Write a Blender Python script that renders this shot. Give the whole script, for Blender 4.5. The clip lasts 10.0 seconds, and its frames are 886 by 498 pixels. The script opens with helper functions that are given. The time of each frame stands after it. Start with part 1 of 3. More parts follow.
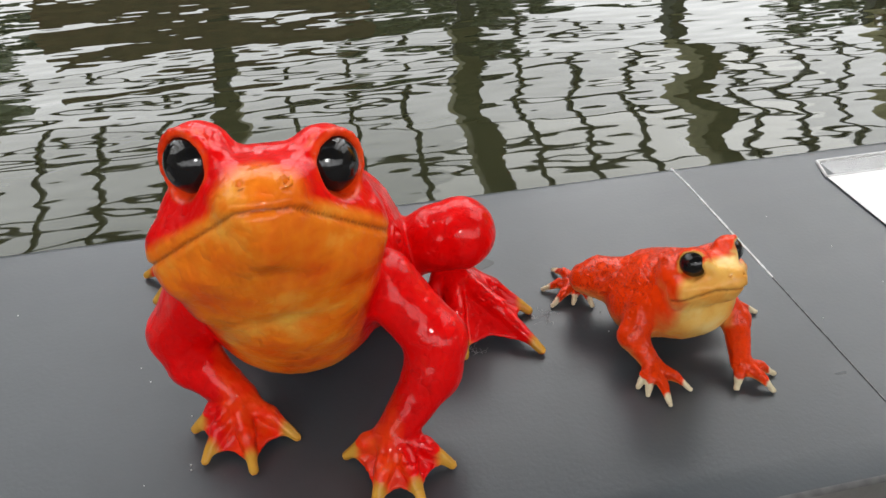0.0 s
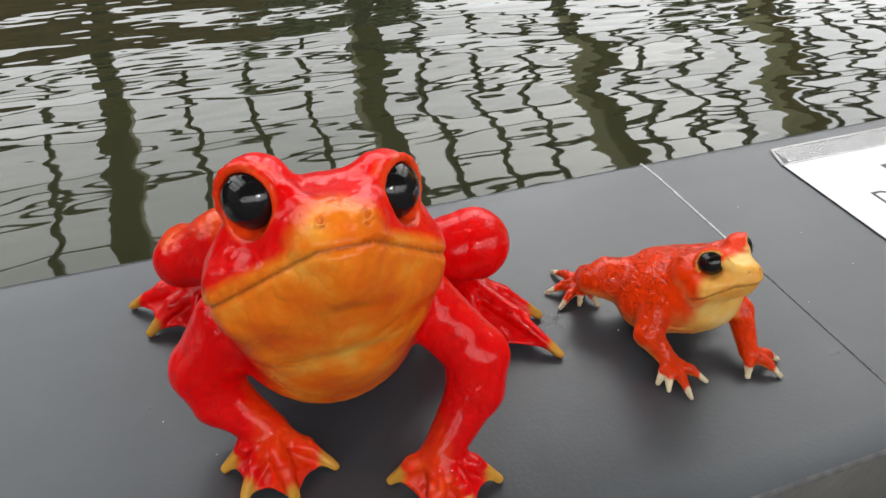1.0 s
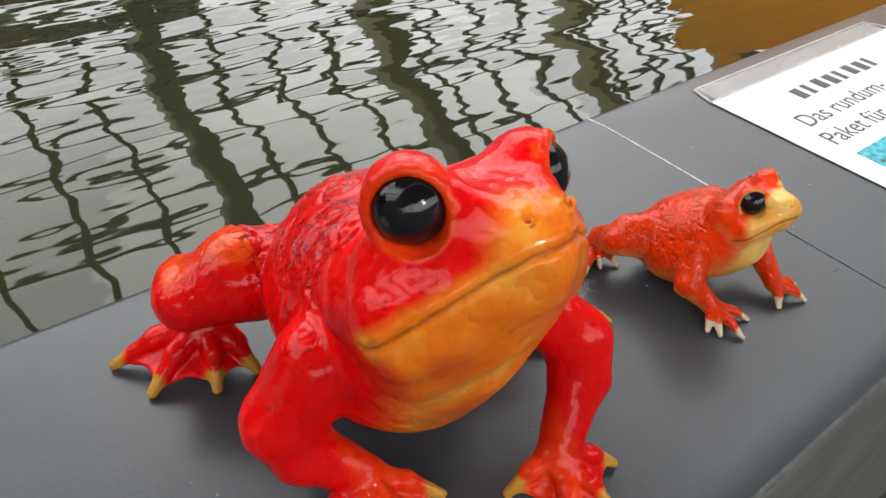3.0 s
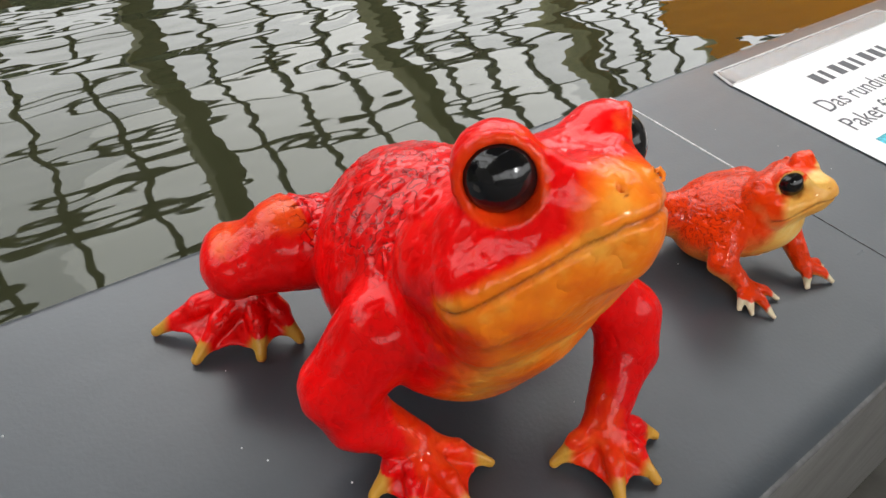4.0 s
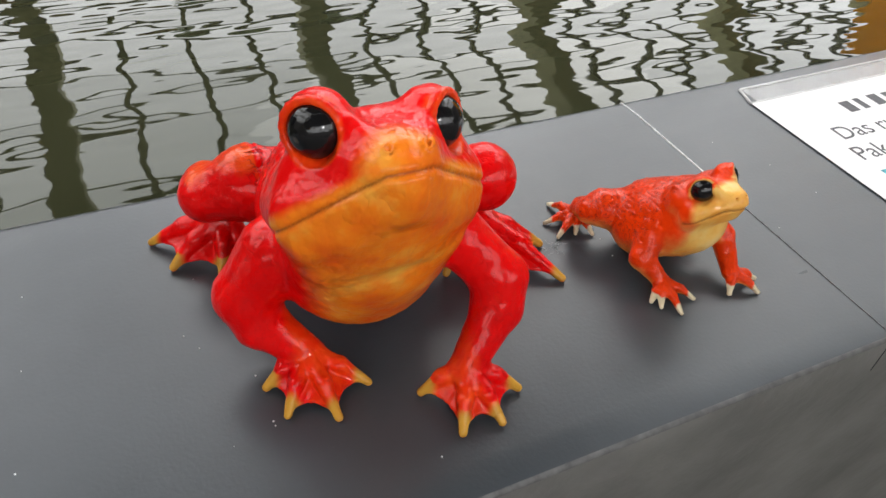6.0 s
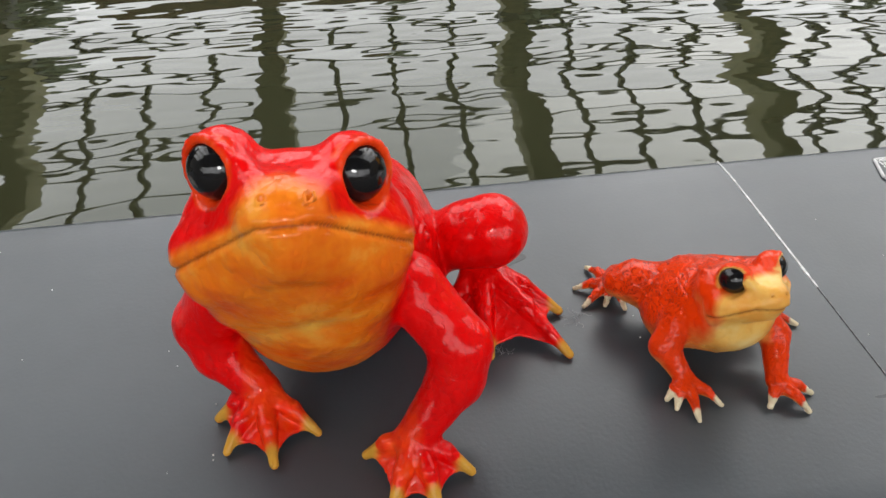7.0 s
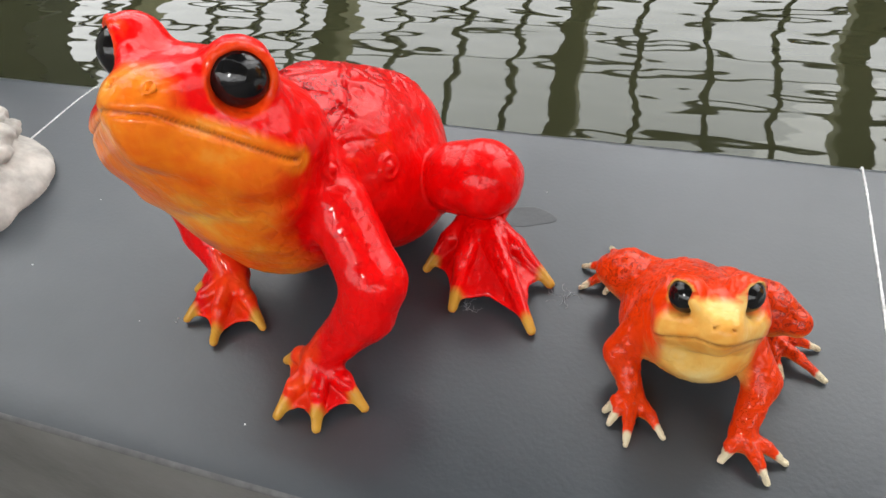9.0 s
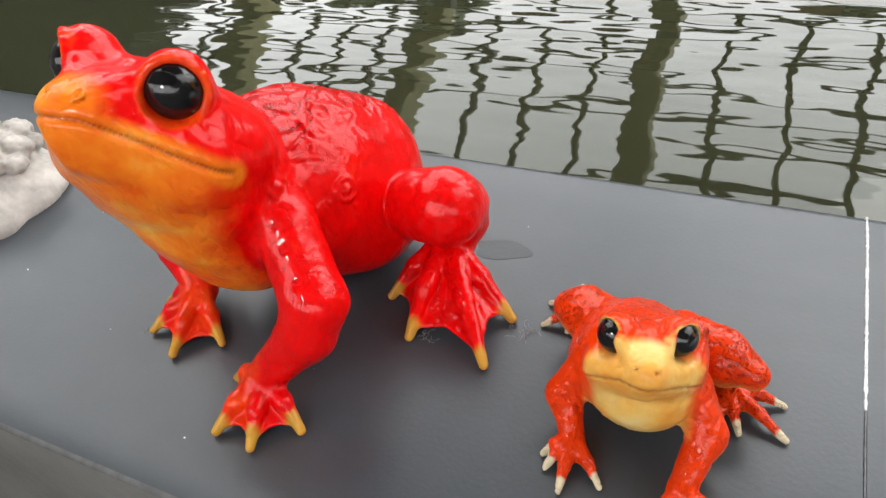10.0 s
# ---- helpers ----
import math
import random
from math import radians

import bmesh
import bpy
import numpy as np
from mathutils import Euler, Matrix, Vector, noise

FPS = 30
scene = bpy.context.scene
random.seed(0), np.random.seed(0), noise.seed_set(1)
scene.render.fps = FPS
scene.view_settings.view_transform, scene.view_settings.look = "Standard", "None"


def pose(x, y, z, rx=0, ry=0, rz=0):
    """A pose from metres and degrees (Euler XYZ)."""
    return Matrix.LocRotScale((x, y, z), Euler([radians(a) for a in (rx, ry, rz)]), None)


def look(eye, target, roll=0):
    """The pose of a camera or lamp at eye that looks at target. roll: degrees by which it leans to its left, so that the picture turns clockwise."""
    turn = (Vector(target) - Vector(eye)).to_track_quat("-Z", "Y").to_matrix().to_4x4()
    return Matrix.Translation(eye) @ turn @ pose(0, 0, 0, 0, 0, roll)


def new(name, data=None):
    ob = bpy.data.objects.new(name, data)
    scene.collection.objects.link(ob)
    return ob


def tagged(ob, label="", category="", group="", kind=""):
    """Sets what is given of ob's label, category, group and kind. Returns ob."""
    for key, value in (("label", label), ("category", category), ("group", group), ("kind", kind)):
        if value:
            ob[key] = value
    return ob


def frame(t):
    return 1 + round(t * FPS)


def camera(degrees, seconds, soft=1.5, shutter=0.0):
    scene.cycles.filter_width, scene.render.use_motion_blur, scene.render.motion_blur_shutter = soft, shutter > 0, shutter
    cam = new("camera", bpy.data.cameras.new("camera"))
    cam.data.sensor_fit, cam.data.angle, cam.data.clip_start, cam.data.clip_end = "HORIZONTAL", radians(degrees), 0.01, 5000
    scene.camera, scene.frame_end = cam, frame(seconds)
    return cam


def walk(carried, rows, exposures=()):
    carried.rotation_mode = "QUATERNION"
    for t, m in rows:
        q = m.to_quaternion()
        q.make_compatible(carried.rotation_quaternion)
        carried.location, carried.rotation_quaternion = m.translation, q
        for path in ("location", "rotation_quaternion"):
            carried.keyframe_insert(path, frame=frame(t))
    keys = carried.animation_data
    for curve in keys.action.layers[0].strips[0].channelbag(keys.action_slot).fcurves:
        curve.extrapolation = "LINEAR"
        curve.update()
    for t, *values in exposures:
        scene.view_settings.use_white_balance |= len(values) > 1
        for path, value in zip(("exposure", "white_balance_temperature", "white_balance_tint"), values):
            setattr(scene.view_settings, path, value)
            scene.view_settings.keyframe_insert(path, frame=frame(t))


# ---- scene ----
cam = camera(64.7, 10.0)
PATH = [
    (0, (0.014, -0.141, 0.27), (0.311, 1.422, -0.942), -1.4),
    (0.5, (-0.017, -0.128, 0.276), (0.394, 1.411, -0.933), -2.5),
    (1, (-0.038, -0.116, 0.278), (0.51, 1.356, -0.96), 1.1),
    (1.5, (-0.054, -0.11, 0.269), (0.553, 1.351, -0.955), 0.4),
    (2, (-0.081, -0.092, 0.269), (0.625, 1.317, -0.963), -0.4),
    (2.5, (-0.106, -0.062, 0.257), (0.753, 1.258, -0.975), 2.0),
    (2.7, (-0.111, -0.052, 0.258), (0.801, 1.217, -0.991), 2.3),
    (3.8, (-0.137, -0.024, 0.26), (0.895, 1.074, -1.055), 5.6),
    (4, (-0.142, -0.026, 0.256), (0.843, 1.113, -1.061), 5.5),
    (4.5, (-0.147, -0.028, 0.259), (0.771, 1.146, -1.074), 4.8),
    (5, (-0.133, -0.062, 0.27), (0.744, 1.13, -1.076), 4.9),
    (5.2, (-0.125, -0.077, 0.272), (0.736, 1.12, -1.079), 5.8),
    (6.3, (-0.049, -0.131, 0.289), (0.439, 1.273, -1.05), 1.0),
    (6.5, (-0.022, -0.13, 0.286), (0.331, 1.325, -1.04), -1.1),
    (7, (0.021, -0.122, 0.281), (0.2, 1.382, -1.026), -1.4),
    (7.5, (0.024, -0.115, 0.284), (0.074, 1.379, -1.045), -2.8),
    (8, (0.076, -0.108, 0.276), (-0.113, 1.336, -1.094), -2.3),
    (8.5, (0.127, -0.102, 0.271), (-0.284, 1.284, -1.111), -5.1),
    (9, (0.161, -0.098, 0.263), (-0.407, 1.222, -1.128), -7.6),
    (9.5, (0.19, -0.091, 0.253), (-0.481, 1.203, -1.117), -8.1),
    (10, (0.208, -0.08, 0.249), (-0.558, 1.248, -1.035), -8.7),
]
walk(cam, [(t, look(eye, target, roll)) for t, eye, target, roll in PATH],
     ((0, 0.02), (5, 0.15), (7, 0.08), (9, 0.36), (10, 0.42)))

# ---- world and light ----
world = bpy.data.worlds.new("overcast_sky")
scene.world = world
world.use_nodes = True
wn, wl = world.node_tree.nodes, world.node_tree.links
wn.clear()
sky = wn.new("ShaderNodeTexSky")
sky.sky_type, sky.sun_disc = "NISHITA", False
sky.sun_elevation, sky.sun_rotation = radians(45), radians(35)
sky_gain = wn.new("ShaderNodeMixRGB")
sky_gain.blend_type, sky_gain.inputs[0].default_value = "MULTIPLY", 1.0
sky_gain.inputs[2].default_value = (0.07, 0.07, 0.07, 1)
cloud = wn.new("ShaderNodeMixRGB")
cloud.inputs[0].default_value = 0.88
cloud.inputs[2].default_value = (1.0, 1.0, 1.0, 1)
world_bg = wn.new("ShaderNodeBackground")
world_bg.inputs["Strength"].default_value = 4.8
world_out = wn.new("ShaderNodeOutputWorld")
wl.new(sky.outputs[0], sky_gain.inputs[1])
wl.new(sky_gain.outputs[0], cloud.inputs[1])
wl.new(cloud.outputs[0], world_bg.inputs["Color"])
wl.new(world_bg.outputs[0], world_out.inputs[0])

sun_data = bpy.data.lights.new("sun", "SUN")
sun_data.energy, sun_data.angle, sun_data.color = 0.8, radians(45), (1.0, 0.97, 0.92)
sun = new("sun", sun_data)
sun.matrix_world = look((2.0, 3.0, 3.6), (0, 0.1, 0))


# fixed lamp, added for eye and knee glints in place of a carried one
glint_data = bpy.data.lights.new("glint_lamp", "POINT")
glint_data.energy, glint_data.shadow_soft_size = 1.0, 0.025
glint = new("glint_lamp", glint_data)
glint.location = (0.02, -0.20, 0.34)


# ---- materials ----
def material(name, base, rough=0.5, **extra):
    """A Principled material; returns it with its nodes, links and shader."""
    m = bpy.data.materials.new(name)
    m.use_nodes = True
    n, l = m.node_tree.nodes, m.node_tree.links
    p = n["Principled BSDF"]
    p.inputs["Base Color"].default_value = (*base, 1)
    p.inputs["Roughness"].default_value = rough
    for key, value in extra.items():
        p.inputs[key.replace("_", " ")].default_value = value
    return m, n, l, p


def noise_node(n, l, scale, detail=4.0, rough=0.55, stretch=(1, 1, 1), coords="Object"):
    tc, mp, t = n.new("ShaderNodeTexCoord"), n.new("ShaderNodeMapping"), n.new("ShaderNodeTexNoise")
    mp.inputs["Scale"].default_value = stretch
    t.inputs["Scale"].default_value, t.inputs["Detail"].default_value, t.inputs["Roughness"].default_value = scale, detail, rough
    l.new(tc.outputs[coords], mp.inputs[0])
    l.new(mp.outputs[0], t.inputs["Vector"])
    return t


def ramp(n, l, source, stops):
    r = n.new("ShaderNodeValToRGB")
    while len(r.color_ramp.elements) < len(stops):
        r.color_ramp.elements.new(0.5)
    for e, (at, c) in zip(r.color_ramp.elements, stops):
        e.position, e.color = at, (*c, 1) if len(c) == 3 else c
    l.new(source, r.inputs[0])
    return r


def bump(n, l, p, source, strength, distance):
    b = n.new("ShaderNodeBump")
    b.inputs["Strength"].default_value, b.inputs["Distance"].default_value = strength, distance
    l.new(source, b.inputs["Height"])
    l.new(b.outputs[0], p.inputs["Normal"])
    return b


def mix(n, l, kind, fac, a, b):
    m = n.new("ShaderNodeMixRGB")
    m.blend_type = kind
    for socket, v in zip(m.inputs, (fac, a, b)):
        if isinstance(v, (int, float)):
            socket.default_value = v
        elif isinstance(v, tuple):
            socket.default_value = (*v, 1)
        else:
            l.new(v, socket)
    return m.outputs[0]


def simple(name, base, rough, scale=12.0, spread=0.25, **extra):
    """A plain surface with mottling and a little relief."""
    m, n, l, p = material(name, base, rough, **extra)
    t = noise_node(n, l, scale, 6)
    dark, light = tuple(c * (1 - spread) for c in base), tuple(min(1, c * (1 + spread)) for c in base)
    l.new(ramp(n, l, t.outputs["Fac"], ((0.3, dark), (0.7, light))).outputs[0], p.inputs["Base Color"])
    bump(n, l, p, t.outputs["Fac"], 0.2, 0.2 / scale)
    return m


def coping_material():
    m, n, l, p = material("coping_plastic", (0.03, 0.033, 0.036), 0.4, IOR=1.5)
    big = noise_node(n, l, 9, 5)
    fine = noise_node(n, l, 420, 3)
    streak = noise_node(n, l, 60, 4, 0.6, (0.15, 1, 1))
    c = ramp(n, l, big.outputs["Fac"], ((0.3, (0.033, 0.040, 0.047)), (0.75, (0.053, 0.062, 0.071)))).outputs[0]
    dust = ramp(n, l, noise_node(n, l, 900, 2, 0.5).outputs["Fac"], ((0.72, (0, 0, 0)), (0.8, (1, 1, 1)))).outputs[0]
    c = mix(n, l, "MIX", mix(n, l, "MULTIPLY", 1.0, dust, (0.25, 0.25, 0.25)), c, (0.16, 0.16, 0.16))
    l.new(c, p.inputs["Base Color"])
    r = ramp(n, l, mix(n, l, "MIX", 0.5, big.outputs["Fac"], streak.outputs["Fac"]), ((0.1, (0.2,) * 3), (0.9, (0.44,) * 3)))
    l.new(r.outputs[0], p.inputs["Roughness"])
    bump(n, l, p, fine.outputs["Fac"], 0.12, 0.0006)
    return m


def frog_material(name, red, orange, tip, vein, bumps, line, coat):
    """Lacquered resin: red skin, orange belly and pale toe tips, blended by the painted masks of the mesh."""
    m, n, l, p = material(name, red, 0.4, Coat_Weight=coat, Coat_Roughness=0.035, Specular_IOR_Level=0.06)
    masks = n.new("ShaderNodeAttribute")
    masks.attribute_name = "paint"
    sep = n.new("ShaderNodeSeparateColor")
    l.new(masks.outputs["Color"], sep.inputs[0])
    big = noise_node(n, l, 45, 4)
    mid = noise_node(n, l, 150, 5, 0.6)
    tone = ramp(n, l, big.outputs["Fac"], ((0.3, tuple(c * 0.78 for c in red)), (0.7, red))).outputs[0]
    warm = ramp(n, l, big.outputs["Fac"], ((0.3, orange[0]), (0.55, orange[1]), (0.75, orange[2]))).outputs[0]
    add = n.new("ShaderNodeMath")
    add.operation = "MULTIPLY_ADD"
    l.new(mid.outputs["Fac"], add.inputs[0])
    add.inputs[1].default_value = 0.35
    l.new(sep.outputs[0], add.inputs[2])
    soft = ramp(n, l, add.outputs[0], ((0.22, (0, 0, 0)), (0.6, (0.5,) * 3), (1.0, (1, 1, 1)))).outputs[0]
    c = mix(n, l, "MIX", soft, tone, warm)
    lines = noise_node(n, l, vein, 3, 0.55)
    on, off = (1, 1, 1), (0, 0, 0)
    dark = ramp(n, l, lines.outputs["Fac"], ((0.40 - line, off), (0.40, on), (0.40 + line, off), (0.51 - line, off), (0.51, on), (0.51 + line, off), (0.62 - line, off), (0.62, on), (0.62 + line, off))).outputs[0]
    dark = mix(n, l, "MULTIPLY", 1.0, dark, sep.outputs[2])
    c = mix(n, l, "MIX", mix(n, l, "MULTIPLY", 1.0, dark, (0.7, 0.7, 0.7)), c, (0.16, 0.004, 0.004))
    c = mix(n, l, "MIX", sep.outputs[1], c, tip)
    # Shade of the mouth crease, put into the colour as dark brown.
    c = mix(n, l, "MIX", masks.outputs["Alpha"], c, (0.14, 0.022, 0.006))
    l.new(c, p.inputs["Base Color"])
    fold = ramp(n, l, noise_node(n, l, 120, 2, 0.5, (1, 1, 0.7)).outputs["Fac"], ((0.36, (1, 1, 1)), (0.44, (0.45,) * 3), (0.5, (0, 0, 0)), (0.56, (0.45,) * 3), (0.64, (1, 1, 1)))).outputs[0]
    h = mix(n, l, "MIX", 0.22, mix(n, l, "MIX", 0.4, big.outputs["Fac"], mid.outputs["Fac"]), fold)
    h = mix(n, l, "SUBTRACT", 0.55, h, dark)
    bump(n, l, p, h, 1.0, bumps)
    return m


def water_material():
    m, n, l, p = material("pond_water", (0.032, 0.034, 0.017), 0.02, IOR=1.33, Specular_Tint=(0.94, 1.0, 0.93, 1))
    wide = noise_node(n, l, 2.6, 2, 0.5, (0.55, 1.25, 1))
    fine = noise_node(n, l, 13, 2, 0.5, (0.5, 1.3, 1))
    calm = n.new("ShaderNodeMapRange")   # the ripples die away in the lee of the edge
    place, split = n.new("ShaderNodeTexCoord"), n.new("ShaderNodeSeparateXYZ")
    l.new(place.outputs["Object"], split.inputs[0])
    l.new(split.outputs[1], calm.inputs[0])
    for i, v in enumerate((0.3, 1.3, 0.35, 1.15)):
        calm.inputs[i + 1].default_value = v
    height = n.new("ShaderNodeMath")
    height.operation = "MULTIPLY"
    l.new(fine.outputs["Fac"], height.inputs[0])
    l.new(calm.outputs[0], height.inputs[1])
    b1 = bump(n, l, p, wide.outputs["Fac"], 1.0, 0.012)
    b2 = bump(n, l, p, height.outputs[0], 1.0, 0.0028)
    l.new(b1.outputs[0], b2.inputs["Normal"])
    return m


COPING = coping_material()
WALL_FACE = simple("pond_wall_laminate", (0.15, 0.145, 0.138), 0.5, 14)
SEAM = simple("seam_sealant", (0.62, 0.63, 0.63), 0.6, 300, 0.3)
SEAM_DULL = simple("seam_dull", (0.13, 0.135, 0.14), 0.5, 300, 0.4)
EDGE = simple("pale_edge", (0.10, 0.10, 0.10), 0.5, 120, 0.4)
FROG_RED = frog_material("frog_lacquer", (0.84, 0.0010, 0.0016), ((0.74, 0.09, 0.004), (0.82, 0.20, 0.010), (0.86, 0.42, 0.06)), (0.55, 0.28, 0.035), 75, 0.0014, 0.012, 0.42)
FROG_ORANGE = frog_material("toad_lacquer", (0.84, 0.046, 0.002), ((0.74, 0.28, 0.03), (0.80, 0.48, 0.12), (0.82, 0.64, 0.28)), (0.72, 0.62, 0.42), 150, 0.0012, 0.016, 0.42)
EYE_BLACK = simple("eye_black", (0.006, 0.006, 0.007), 0.07, 90, 0.3, Specular_IOR_Level=0.5)
WALL_DULL = simple("closing_wall_paint", (0.22, 0.21, 0.19), 0.8, 2, 0.3)
WALL_PALE = simple("pale_blocker_paint", (0.45, 0.45, 0.43), 0.8, 3, 0.1)
STONE = simple("cast_stone", (0.47, 0.44, 0.40), 0.85, 60, 0.35)
WATER = water_material()
POND_LINER = simple("pond_liner", (0.012, 0.014, 0.009), 0.6, 8)
PAPER = simple("paper", (0.82, 0.82, 0.82), 0.6, 60, 0.03)
INK = simple("ink", (0.10, 0.10, 0.11), 0.7, 300, 0.2)
CYAN_INK = simple("cyan_picture", (0.06, 0.42, 0.52), 0.6, 160, 0.8)
STEEL = simple("dark_steel", (0.012, 0.013, 0.010), 0.6, 8)
RAFTER_PAINT = simple("olive_steel", (0.38, 0.36, 0.17), 0.6, 8)
BROWN = simple("brown_boards", (0.16, 0.08, 0.035), 0.7, 5, 0.4)
ORANGE_PANEL = simple("orange_sheet", (0.90, 0.46, 0.004), 0.5, 3, 0.1)
om = ORANGE_PANEL.node_tree
glow, both = om.nodes.new("ShaderNodeBsdfTranslucent"), om.nodes.new("ShaderNodeMixShader")
glow.inputs[0].default_value = (1.0, 0.58, 0.004, 1)
both.inputs[0].default_value = 0.85
om.links.new(om.nodes["Principled BSDF"].outputs[0], both.inputs[1])
om.links.new(glow.outputs[0], both.inputs[2])
om.links.new(both.outputs[0], om.nodes["Material Output"].inputs[0])
BLACK_PANEL = simple("black_cladding", (0.004, 0.004, 0.004), 0.7, 3)
GROUND = simple("ground_gravel", (0.10, 0.095, 0.085), 0.9, 9, 0.4)
HEDGE = simple("hedge_leaves", (0.045, 0.07, 0.03), 0.6, 5, 0.5)
PATCH_DARK = simple("dark_board", (0.014, 0.017, 0.020), 0.34, 60, 0.2)
FLUFF = simple("lint", (0.30, 0.31, 0.33), 0.9, 400, 0.3)
plastic, pn, pl, pp = material("clear_pocket", (0.9, 0.9, 0.9), 0.16, Alpha=0.22)
bump(pn, pl, pp, noise_node(pn, pl, 55, 3).outputs["Fac"], 0.5, 0.003)
POCKET = plastic


# ---- building helpers ----
def mesh_of(name, bm, mat, smooth=False):
    me = bpy.data.meshes.new(name)
    bm.to_mesh(me)
    bm.free()
    for x in mat if isinstance(mat, (list, tuple)) else [mat]:
        me.materials.append(x)
    if smooth:
        me.polygons.foreach_set("use_smooth", [True] * len(me.polygons))
    return me


def part(name, bm, mat, parent=None, label="", smooth=False):
    ob = new(name, bm if isinstance(bm, bpy.types.Mesh) else mesh_of(name, bm, mat, smooth))
    ob.parent = parent
    return tagged(ob, label)


def box(x0, x1, y0, y1, z0, z1, bevel=0.0, bm=None):
    bm = bm or bmesh.new()
    made = bmesh.ops.create_cube(bm, size=1.0)["verts"]
    bmesh.ops.transform(bm, matrix=Matrix.LocRotScale(((x0 + x1) / 2, (y0 + y1) / 2, (z0 + z1) / 2), None, (x1 - x0, y1 - y0, z1 - z0)), verts=made)
    if bevel:
        bmesh.ops.bevel(bm, geom=list({e for v in made for e in v.link_edges}), offset=bevel, segments=2, affect="EDGES")
    return bm


# ---- pond edge ----
FLAT, ROUND, BACK = 0.232, 0.38, 0.2685   # where the top starts to bend, its radius, and the back arris
SEAMS = (-0.2705, 0.2660)       # the joints between the boards


def profile(y):
    """Height of the coping's top at y."""
    return -max(0.0, y - FLAT) ** 2 / (2 * ROUND)


def slab(x0, x1):
    """A board of the coping: paler front arris, flat top, rounded back that dips under the water."""
    line = [(0.012, -0.030), (0.0, -0.030), (0.0, -0.0022), (0.0007, -0.0007), (0.0022, 0.0)]
    line += [(0.02 + i * 0.0208, 0.0) for i in range(11)]
    line += [(y, profile(y)) for y in np.linspace(FLAT + 0.004, BACK - 0.004, 16)]
    line += [(BACK - 0.001, profile(BACK) - 0.001), (BACK, profile(BACK) - 0.005), (BACK, -0.25), (BACK - 0.02, -0.25), (BACK - 0.02, -0.030)]
    bm = bmesh.new()
    ends = [[bm.verts.new((x, y, z)) for y, z in line] for x in (x0, x1)]
    for i in range(len(line)):
        k = (i + 1) % len(line)
        f = bm.faces.new((ends[0][i], ends[0][k], ends[1][k], ends[1][i]))
        f.material_index = 1 if i in (2, 3) else 2 if i in (0, 1) else 0
    bm.faces.new(ends[0]), bm.faces.new(ends[1][::-1])
    bmesh.ops.recalc_face_normals(bm, faces=bm.faces)
    return bm


coping = tagged(new("coping"), "dark grey smooth board edge of a raised koi pond", "pond edge", kind="structure")
for x0, x1 in ((-9.0, SEAMS[0] - 0.0006), (SEAMS[0] + 0.0006, SEAMS[1] - 0.0006), (SEAMS[1] + 0.0006, 11.0)):
    ob = part("board", slab(x0, x1), [COPING, EDGE, WALL_FACE], coping, smooth=True)
    ob.data.set_sharp_from_angle(angle=radians(50))


def seam_strip(x, y0, y1, width, mat, seed):
    """A ragged bead of sealant that stands a hair above the joint."""
    rng = random.Random(seed)
    bm, rows = bmesh.new(), []
    steps = int((y1 - y0) / 0.0022)
    for i in range(steps + 1):
        y = y0 + (y1 - y0) * i / steps
        w = width * rng.uniform(0.45, 1.1)
        z = profile(y) + 0.0003
        rows.append([bm.verts.new((x - w + rng.uniform(-1, 1) * width * 0.2, y, z - 0.002)), bm.verts.new((x - w * 0.5, y, z + 0.0002)),
                     bm.verts.new((x + w * 0.5, y, z + 0.0002)), bm.verts.new((x + w, y, z - 0.002))])
    for a, b in zip(rows, rows[1:]):
        for i in range(3):
            bm.faces.new((a[i], a[i + 1], b[i + 1], b[i]))
    return bm


for x in SEAMS:
    part("seam", seam_strip(x, 0.135, 0.2675, 0.0013, SEAM, 3), SEAM, coping, "white sealant bead in the joint")
    part("seam", seam_strip(x, 0.001, 0.135, 0.0006, SEAM_DULL, 4), SEAM_DULL, coping, "thin grey joint line")

tagged(part("pond_wall", box(-9.0, 11.0, 0.0005, 0.03, -0.80, -0.030), WALL_FACE), "grey brown laminate front of the raised pond", "pond wall", kind="structure")

# ---- water, ground ----
WATER_Z = -0.075
bm = bmesh.new()
for x0, x1, y0, y1 in ((-9, 11, 0.2655, 4.2),):
    bm.faces.new([bm.verts.new(v) for v in ((x0, y0, WATER_Z), (x1, y0, WATER_Z), (x1, y1, WATER_Z), (x0, y1, WATER_Z))])
tagged(part("water", bm, WATER), "dark rippled pond water mirroring a glazed roof", "water", kind="structure")
tagged(part("pond_floor", box(-9, 11, 0.2, 4.2, -0.80, -0.72), POND_LINER), "dark pond liner under the water", "pond floor", kind="structure")
tagged(part("far_bank", box(-9, 11, 4.2, 4.5, -0.8, 0.0, 0.01), WALL_FACE), "grey far edge of the pond", "pond wall", kind="structure")
bm = bmesh.new()
bm.faces.new([bm.verts.new(v) for v in ((-60, -60, -0.80), (60, -60, -0.80), (60, 60, -0.80), (-60, 60, -0.80))])
tagged(part("ground", bm, GROUND), "grey brown floor round the raised pond", "ground", kind="structure")

